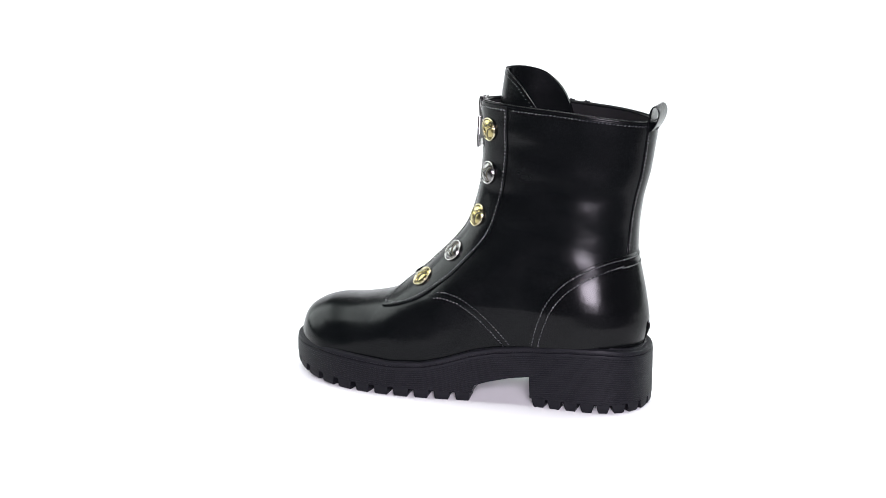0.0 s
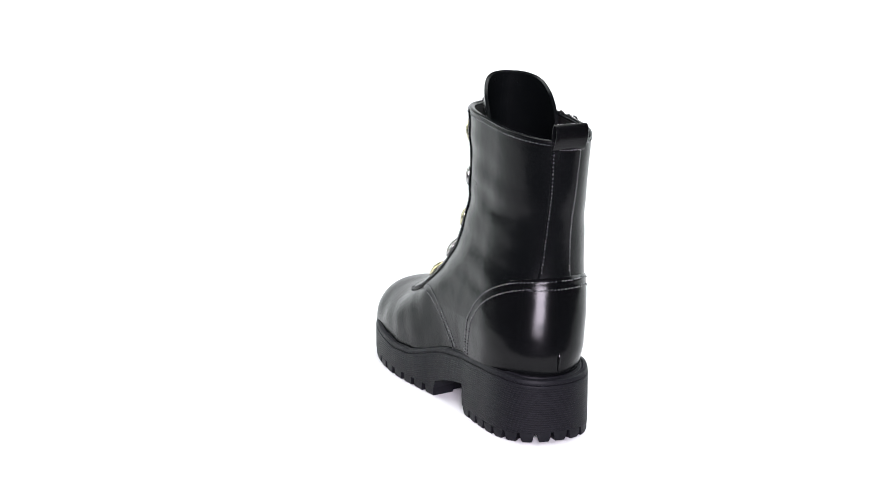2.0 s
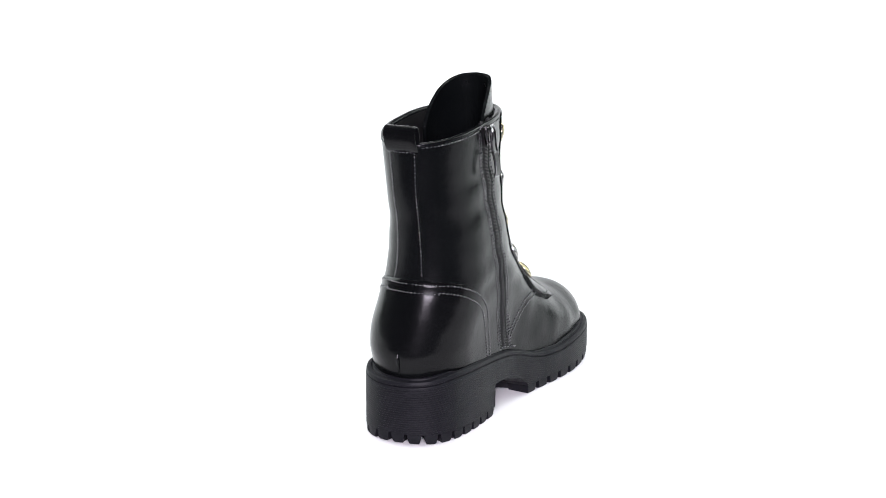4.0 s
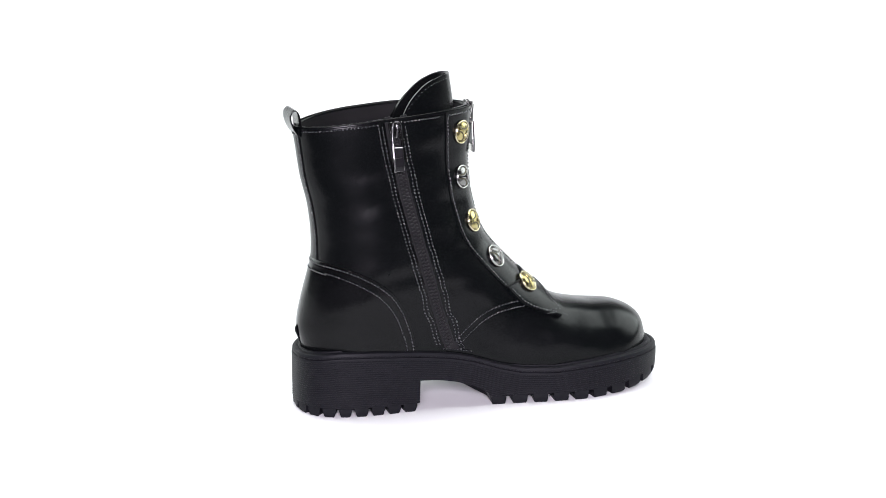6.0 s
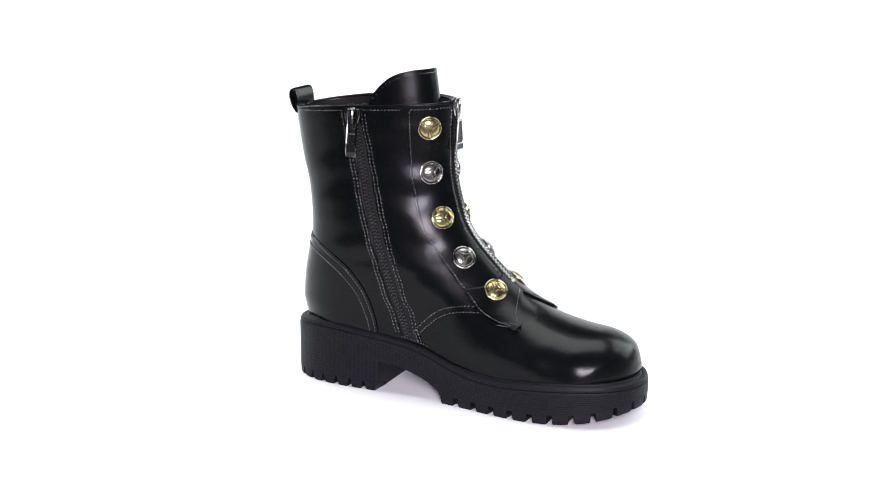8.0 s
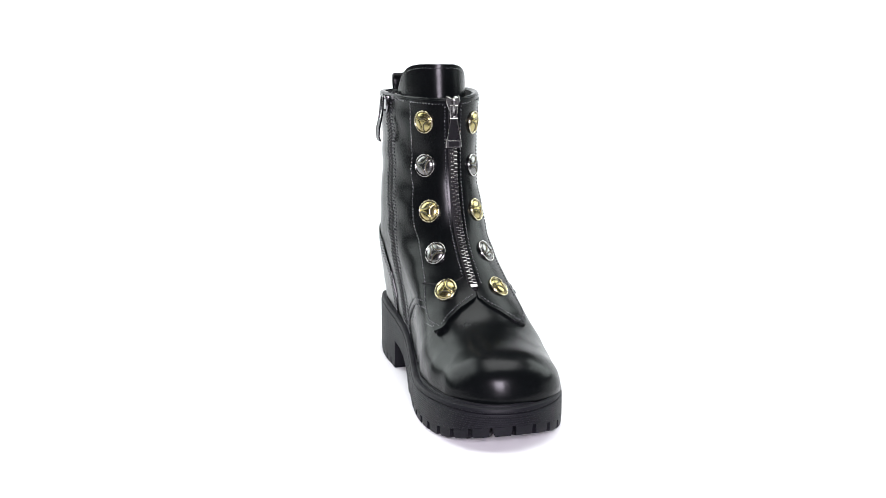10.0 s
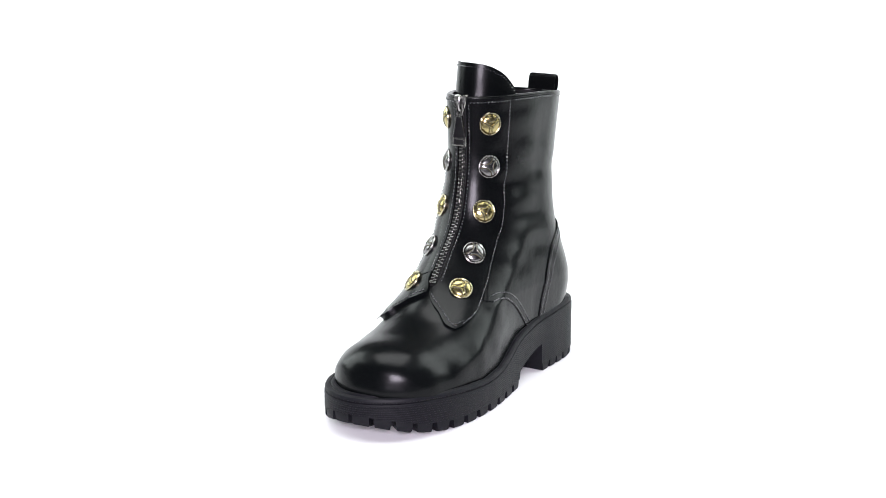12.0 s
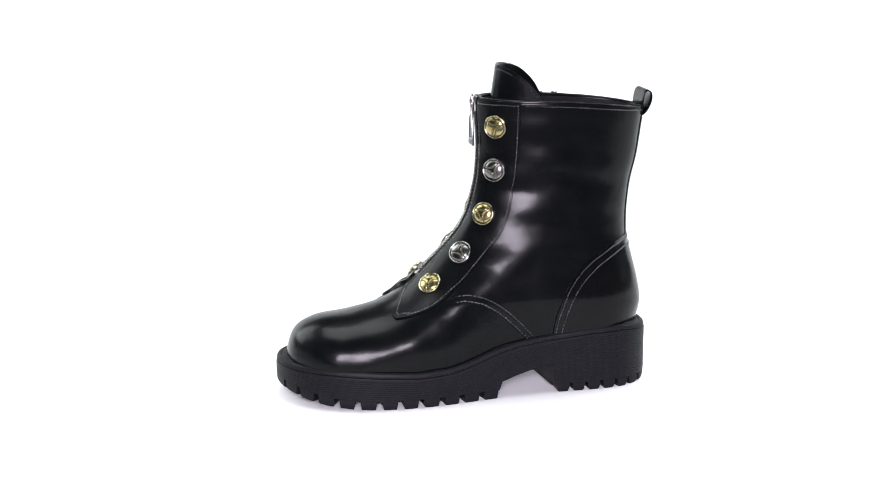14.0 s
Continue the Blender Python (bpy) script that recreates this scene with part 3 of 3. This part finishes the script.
def side_zip():
    vs = np.linspace(.55, 11.9, 90)
    V, A = between(trace(ZIP_LINE, -1, dx=-.0062), trace(ZIP_LINE, -1, dx=.0062), vs, 8)
    tape = patch("side_zip", V, A, .0004, TAPE, boot, "black tape of the side zip with nylon coil")
    zip_sorted = sorted(trace(ZIP_LINE, -1, 80))
    fine = np.linspace(.8, 11.5, 600)
    centre = np.interp(fine, [p[0] for p in zip_sorted], [p[1] for p in zip_sorted])
    p = surface(fine, np.radians(centre))
    run = np.concatenate([[0], np.cumsum(np.linalg.norm(np.diff(p, axis=0), axis=1))])
    data = tooth_mesh("coil_tooth", .0024, .0009, .0014, NYLON)
    for i, d in enumerate(np.arange(.0005, run[-1], .00135)):
        v, a = float(np.interp(d, run, fine)), float(np.interp(d, run, centre))
        ob = new("coil_tooth", data)
        ob.parent = tape
        ob.matrix_basis = frame_at(v, a, .0008) @ Matrix.Translation((.0013 if i % 2 else -.0013, 0, 0))
    for dx in (-.0072, .0072, -.0100, .0100):
        rows_ = [p for p in trace(ZIP_LINE, -1, 48, dx) if .6 < p[0] < 11.75][::3]
        stitches("zip_stitching", rows_, .0008, boot, label="row of stitches beside the side zip")
    stitches("zip_stitching", [(.62, -107), (.62, -102), (.62, -97)], .0009, boot, label="row of stitches under the side zip")
    for off in (-3.4, 3.4):
        bm = bmesh.new()
        plate(bm, [(-.0030, -.004), (.0030, -.004), (.0034, .0012), (.0016, .0018), (.0006, .0032), (-.0012, .0022), (-.0030, .0026)], .0020, frame_at(11.95, -88 + off * 1.5, -.0010), .0004)
        part("tape_end", bm, TAPE, tape, "folded end of the zip tape")
    # slider and pull
    m = frame_at(11.35, -90, .0026)
    bm = bmesh.new()
    body = [(-.0024, -.0070), (.0024, -.0070), (.0042, -.002), (.0054, .003), (.0046, .0066), (.0016, .0062), (0, .004), (-.0016, .0062), (-.0046, .0066), (-.0054, .003), (-.0042, -.002)]
    plate(bm, body, .0026, m, .0005)
    slider = part("side_zip_slider", bm, GUNMETAL, boot, "polished gunmetal slider on the side zip")
    bm = bmesh.new()
    tube(bm, [m @ Vector(q) for q in ((0, .0048, .0008), (0, .0045, .0030), (0, .001, .0038), (0, -.004, .0036), (0, -.0056, .0010))], .0010, 8)
    part("bridge", bm, GUNMETAL, slider)
    # bent pull: a narrow frame with a rounded head that swings out at its foot
    legs = [[], []]
    for half, y, z in ((.0012, .0072, .0030), (.0030, .0058, .0034), (.0039, .0025, .0038), (.0039, -.005, .0042), (.0038, -.012, .0052), (.0038, -.019, .0068), (.0038, -.0255, .0072), (.0038, -.0290, .0062)):
        legs[0].append(m @ Vector((-half, y, z)))
        legs[1].append(m @ Vector((half, y, z)))
    bm = bmesh.new()
    ladder = legs[0] + legs[1][::-1]
    tube(bm, ladder + [ladder[0]], .0008, 8, False)
    tube(bm, [legs[0][4], legs[1][4]], .0007, 6)
    part("pull_tab", bm, GUNMETAL, slider, "bent polished metal zip pull")
    bm = bmesh.new()
    for a, b in zip(range(4, 7), range(5, 8)):
        quad = [legs[0][a], legs[1][a], legs[1][b], legs[0][b]]
        nrm = (quad[1] - quad[0]).cross(quad[2] - quad[1]).normalized() * .0005
        lo, hi = [bm.verts.new(q - nrm) for q in quad], [bm.verts.new(q + nrm) for q in quad]
        bm.faces.new(lo)
        bm.faces.new(hi[::-1])
        for k in range(4):
            bm.faces.new((lo[k], lo[(k + 1) % 4], hi[(k + 1) % 4], hi[k]))
    part("pull_inlay", bm, ENAMEL, slider, "black inlay of the pull")


side_zip()


def tongue():
    cols, rows = 41, 24
    turn = np.linspace(-96, 96, cols)
    # the inner flank stands higher and reaches further back than the outer
    steps = [0, 20, 28, 40, 53, 62, 68, 76, 84, 90, 96]
    high_out = [.2520, .2513, .2504, .2483, .2445, .2405, .2370, .2320, .2265, .2205, .2150]
    high_in = [.2520, .2518, .2517, .2510, .2491, .2466, .2438, .2390, .2325, .2250, .2150]

    def crest(a):
        return np.where(a > 0, np.interp(a, steps, high_out), np.interp(-a, steps, high_in))

    def bend(a, grow):
        """Depth and breadth of the tongue's section at a turn from its front."""
        deep = .0395 if a > 0 else .0465
        return -.0198 - deep + (deep + grow) * math.cos(radians(a)), -.0156 + (.0256 + grow) * math.sin(radians(a))
    top = crest(turn)
    verts = []
    for side in (0, 1):
        for r in np.linspace(0, 1, rows):
            for a, z1 in zip(turn, top):
                z = z1 + (.135 - z1) * r
                grow = -.0024 * side
                lean = -.15 * (z - .228)
                x, y = bend(a, grow)
                x += lean * (1 - .3 * r) - max(0, .2 - z) * .12
                verts.append((x, y, z - (.0010 * side if r == 0 else 0)))
    size = rows * cols
    faces = grid_faces(rows, cols) + [tuple(size + i for i in f[::-1]) for f in grid_faces(rows, cols)]
    edge = list(range(cols)) + [i * cols + cols - 1 for i in range(1, rows)] + [(rows - 1) * cols + j for j in range(cols - 2, -1, -1)] + [i * cols for i in range(rows - 2, 0, -1)]
    for k in range(len(edge)):
        a, b = edge[k], edge[(k + 1) % len(edge)]
        faces.append((a, b, size + b, size + a))
    ob = link_mesh("tongue", verts, faces, LEATHER, boot, "padded leather tongue standing above the top edge", 60)
    # edge stitching, a few millimetres inside the outline
    sv, sf = [], []
    for a in np.linspace(-84, 84, 44):
        z = float(crest(a)) - .0030
        x, y = bend(a, .0004)
        x -= .15 * (z - .228)
        b = len(sv)
        ux, uy = -math.sin(radians(a)), math.cos(radians(a))
        for q, f in ((-.0008, .4), (0, 1), (.0008, .4)):
            for dz, o in ((-.0004, 0), (0, .0003), (.0004, 0)):
                sv.append((x + ux * q + math.cos(radians(a)) * o * f, y + uy * q + math.sin(radians(a)) * o * f, z + dz * f))
        sf += [(b + i * 3 + j, b + i * 3 + j + 1, b + i * 3 + 4 + j, b + i * 3 + 3 + j) for i in range(2) for j in range(2)]
    tagged(link_mesh("tongue_stitching", sv, sf, THREAD, ob), kind="stuff")


tongue()


def pull_loop():
    outer = [(-.1385, .2095), (-.1420, .2120), (-.1445, .2165), (-.1468, .2225), (-.1463, .2280), (-.1432, .2306), (-.1400, .2293), (-.1384, .2250), (-.1376, .2190), (-.1372, .2110)]
    verts, faces = [], []
    ys = np.linspace(-.0272, -.0022, 9)
    c = np.array(outer).mean(0)
    for shrink in (0, .0014):
        for k, (x, z) in enumerate(outer):
            a, b = np.array(outer[max(k - 1, 0)]), np.array(outer[min(k + 1, len(outer) - 1)])
            n = np.array([-(b - a)[1], (b - a)[0]])
            n = n / np.linalg.norm(n)
            q = np.array((x, z)) - n * shrink
            for i, y in enumerate(ys):
                verts.append((q[0], y, q[1]))
    size = len(outer) * len(ys)
    faces = grid_faces(len(outer), len(ys)) + [tuple(size + i for i in f[::-1]) for f in grid_faces(len(outer), len(ys))]
    cols = len(ys)
    for i in range(len(outer) - 1):
        for j in (0, cols - 1):
            faces.append((i * cols + j, (i + 1) * cols + j, size + (i + 1) * cols + j, size + i * cols + j))
    for i in (0, len(outer) - 1):
        for j in range(cols - 1):
            faces.append((i * cols + j, i * cols + j + 1, size + i * cols + j + 1, size + i * cols + j))
    # finer curve by one smoothing subdivision
    ob = link_mesh("pull_loop", verts, faces, PATENT, boot, "glossy leather pull loop at the back", 50)
    sub = ob.modifiers.new("round", "SUBSURF")
    sub.levels = sub.render_levels = 1


pull_loop()

# ---- the sole: plan outline, ridged wall, heel and lugs ----
SOLE_PLAN = np.array([(-.1435, -.0090), (-.141, .0068), (-.131, .0204), (-.113, .0290), (-.085, .0316), (-.055, .0320), (-.020, .0358), (.015, .0425), (.045, .0465),
                      (.075, .0462), (.104, .0410), (.129, .0290), (.1450, .0105), (.1508, -.0105), (.1456, -.0310), (.130, -.0468), (.105, -.0565), (.075, -.0597),
                      (.045, -.0575), (.012, -.0520), (-.022, -.0480), (-.055, -.0475), (-.088, -.0480), (-.114, -.0450), (-.132, -.0365), (-.141, -.0242)])


def closed(table, count):
    """Evenly spaced points along a closed smooth line."""
    wrap = np.concatenate([table[-3:], table, table[:4]])
    fine = spline(wrap, np.linspace(3, 3 + len(table), 1600, endpoint=False))
    run = np.concatenate([[0], np.cumsum(np.linalg.norm(np.diff(np.concatenate([fine, fine[:1]]), axis=0), axis=1))])
    whole = np.concatenate([fine, fine[:1]])
    d = np.linspace(0, run[-1], count, endpoint=False)
    return np.stack([np.interp(d, run, whole[:, 0]), np.interp(d, run, whole[:, 1])], 1), run[-1]


def ground_line(x):
    """Height of the tread over the paper: toe spring and the worn back of the heel."""
    return np.interp(x, [-.145, -.138, -.13, -.115, -.10, .075, .09, .105, .12, .132, .142, .155], [.0014, .0005, .0001, 0, 0, 0, .0005, .0016, .0036, .0061, .0090, .0130])


def outward(y):
    """0 at the inner edge of the waist, 1 at the outer."""
    return np.clip((y + .048) / .08, 0, 1)


def breast(y):
    """Front face of the heel, a little aslant."""
    return -.0555 - .0050 * outward(y)


def ball_start(y):
    return -.0010 - .0145 * outward(y)


def wall_foot(x, y):
    """Height of the lower edge of the ridged wall: above the lugs, and the arch between heel and ball."""
    inner = np.interp(x, [-.0555, -.042, -.027, -.012, -.001], [.0242, .0234, .0206, .0156, .0092])
    outer = np.interp(x, [-.0605, -.045, -.028, -.0155], [.0236, .0212, .0168, .0125])
    arch = inner + (outer - inner) * outward(y)
    return np.where((x > breast(y)) & (x < ball_start(y)), arch, ground_line(x) + .0068)


def outsole():
    count = 300
    plan, length = closed(SOLE_PLAN, count)
    # the heel breast is a sharp step: doubled columns there
    x, y = plan[:, 0].copy(), plan[:, 1].copy()
    for i in range(count):
        j = (i + 1) % count
        step = float(breast(y[i]))
        if (x[i] - step) * (x[j] - step) < 0:
            pair = (step - .0003, step + .0003) if x[i] < x[j] else (step + .0003, step - .0003)
            slope = (y[j] - y[i]) / (x[j] - x[i])
            y[i], y[j] = y[i] + slope * (pair[0] - x[i]), y[i] + slope * (pair[1] - x[i])
            x[i], x[j] = pair
    ahead = np.stack([np.roll(x, -1) - np.roll(x, 1), np.roll(y, -1) - np.roll(y, 1)], 1)
    ahead /= np.linalg.norm(ahead, axis=1, keepdims=True)
    out = np.stack([-ahead[:, 1], ahead[:, 0]], 1)
    if (out * (plan - plan.mean(0))).sum() < 0:
        out = -out
    rim = np.interp(x, RIM_X, RIM_Z) + .0012
    foot = wall_foot(x, y)
    rows = []
    # rim: bead beside the upper, groove, rounded lip, groove under the lip
    for inset, z in ((-.018, rim - .0010), (-.0100, rim - .0002), (-.0078, rim + .0006), (-.0066, rim + .0008), (-.0056, rim + .0004), (-.0051, rim - .0006), (-.0046, rim - .0008),
                     (-.0038, rim - .0003), (-.0024, rim - .0004), (-.0011, rim - .0011), (-.0004, rim - .0026), (-.0004, rim - .0034), (-.0012, rim - .0038), (-.0012, rim - .0043), (-.0002, rim - .0048)):
        rows.append((inset, z))
    # ridges at a steady pitch below the rim; each column stops at its own foot
    pitch = .00165
    for k in range(27):
        for inset, dz in ((0, .00015), (0, .00100), (-.00026, .00118), (-.00026, .00150)):
            z = rim - .0055 - k * pitch - dz
            rows.append((inset, np.maximum(z, foot)))
    rows.append((-.0004, foot))
    rows.append((-.0030, foot))
    verts = []
    for inset, z in rows:
        for i in range(count):
            verts.append((x[i] + out[i, 0] * inset, y[i] + out[i, 1] * inset, z[i]))
    faces = grid_faces(len(rows), count, 0, True)
    # underside: strips across from one side to the other
    last = (len(rows) - 1) * count
    start = int(np.argmin(x))
    n = count // 2
    for k in range(1, n - 1):
        a, b, c, d = (start + k) % count, (start + k + 1) % count, (start - k - 1) % count, (start - k) % count
        faces.append((last + a, last + b, last + c, last + d))
    faces.append((last + start, last + (start + 1) % count, last + (start - 1) % count))
    ob = link_mesh("outsole", verts, faces, RUBBER, boot, "chunky black rubber outsole with fine ridges and a block heel", 35)
    # lugs round the edge, one block each
    dense, length = closed(SOLE_PLAN, 1200)
    run = np.arange(1200) * length / 1200
    tangent = np.roll(dense, -1, 0) - np.roll(dense, 1, 0)
    tangent /= np.linalg.norm(tangent, axis=1, keepdims=True)
    normal = np.stack([-tangent[:, 1], tangent[:, 0]], 1)
    if (normal * (dense - dense.mean(0))).sum() < 0:
        normal = -normal
    dx = dense[:, 0]

    def lug(first, last_index, gap, flare):
        idx = [(first + k) % 1200 for k in range((last_index - first) % 1200 + 1)]
        lo, hi = gap / 2, (len(idx) - 1) * length / 1200 - gap / 2
        ring_verts, ring_faces = [], []
        cols = 5
        for level, (up, shrink, back) in enumerate(((.0075, 0, 0), (.0048, .0002, 0), (.0012, .6 * flare, .0002), (0, flare, .0010))):
            for j in range(cols):
                d = (lo + shrink) + (hi - lo - 2 * shrink) * j / (cols - 1)
                i = idx[min(int(round(d / (length / 1200))), len(idx) - 1)]
                p, q = dense[i] - normal[i] * (.0003 + back), dense[i] - normal[i] * .019
                z = ground_line(p[0]) + up
                ring_verts += [(p[0], p[1], z), (q[0], q[1], ground_line(q[0]) + up)]
        for level in range(3):
            b, t = level * cols * 2, (level + 1) * cols * 2
            for j in range(cols - 1):
                ring_faces.append((b + 2 * j, b + 2 * j + 2, t + 2 * j + 2, t + 2 * j))
                ring_faces.append((b + 2 * j + 1, t + 2 * j + 1, t + 2 * j + 3, b + 2 * j + 3))
            ring_faces.append((b, t, t + 1, b + 1))
            e = 2 * (cols - 1)
            ring_faces.append((b + e, b + e + 1, t + e + 1, t + e))
        t = 3 * cols * 2
        ring_faces += [(t + 2 * j, t + 2 * j + 2, t + 2 * j + 3, t + 2 * j + 1) for j in range(cols - 1)]
        ring_faces += [(2 * j, 2 * j + 1, 2 * j + 3, 2 * j + 2) for j in range(cols - 1)]
        link_mesh("lug", ring_verts, ring_faces, RUBBER, ob, "", 35)

    def run_of(inside):
        """First and last index of the stretch of the outline that lies inside."""
        flags = inside(dx, dense[:, 1])
        first = next(i for i in range(1200) if flags[i] and not flags[i - 1])
        return first, next(k for k in range(first, first + 1200) if not flags[(k + 1) % 1200])
    for inside, number, gap in ((lambda v, w: v < breast(w) - .0007, 17, .0022), (lambda v, w: v > ball_start(w) - .001, 23, .0044)):
        first, end = run_of(inside)
        cuts = np.linspace(first, end, number + 1)
        for a, b in zip(cuts[:-1], cuts[1:]):
            # notches narrow towards the toe
            slim = .0020 * max(0, normal[int(a) % 1200, 0]) if gap > .003 else 0
            lug(int(round(a)) % 1200, int(round(b)) % 1200, gap - slim, .0018 if gap < .003 else .0010)
    # solid middle of heel and ball behind the lugs
    for name, inside in (("heel_core", lambda v, w: v < breast(w) - .002), ("ball_core", lambda v, w: v > ball_start(w) + .003)):
        first, end = run_of(inside)
        idx = [int(k) % 1200 for k in np.linspace(first, end, 60)]
        core = []
        for up in (.009, .0015):
            for i in idx:
                p = dense[i] - normal[i] * .0145
                core.append((p[0], p[1], ground_line(p[0]) + up))
        ring_faces = [(k, (k + 1) % 60, 60 + (k + 1) % 60, 60 + k) for k in range(60)] + [tuple(range(60))[::-1], tuple(range(60, 120))]
        link_mesh(name, core, ring_faces, RUBBER, ob, "", 35)


outsole()


def motions():
    # the boot turns steadily about the upright axis through its middle
    turns = [(0.0, 159.1), (0.5, 147.5), (1.0, 135.9), (1.5, 124.3), (2.0, 112.7), (2.5, 100.7), (3.0, 88.6), (3.5, 76.6), (4.0, 64.8), (4.5, 53.1), (5.0, 41.7), (5.5, 30.3), (6.0, 19.0), (6.5, 7.7), (7.0, -3.8), (7.5, -15.3), (8.0, -26.9), (8.5, -38.7), (9.0, -50.5), (9.5, -62.3), (10.0, -74.2), (10.5, -86.0), (11.0, -97.8), (11.5, -109.4), (12.0, -120.9), (12.5, -132.2), (13.0, -143.6), (13.5, -155.1), (14.0, -166.6)]
    walk(boot, [(t, pose(0, 0, 0, 0, 0, a)) for t, a in turns])


motions()
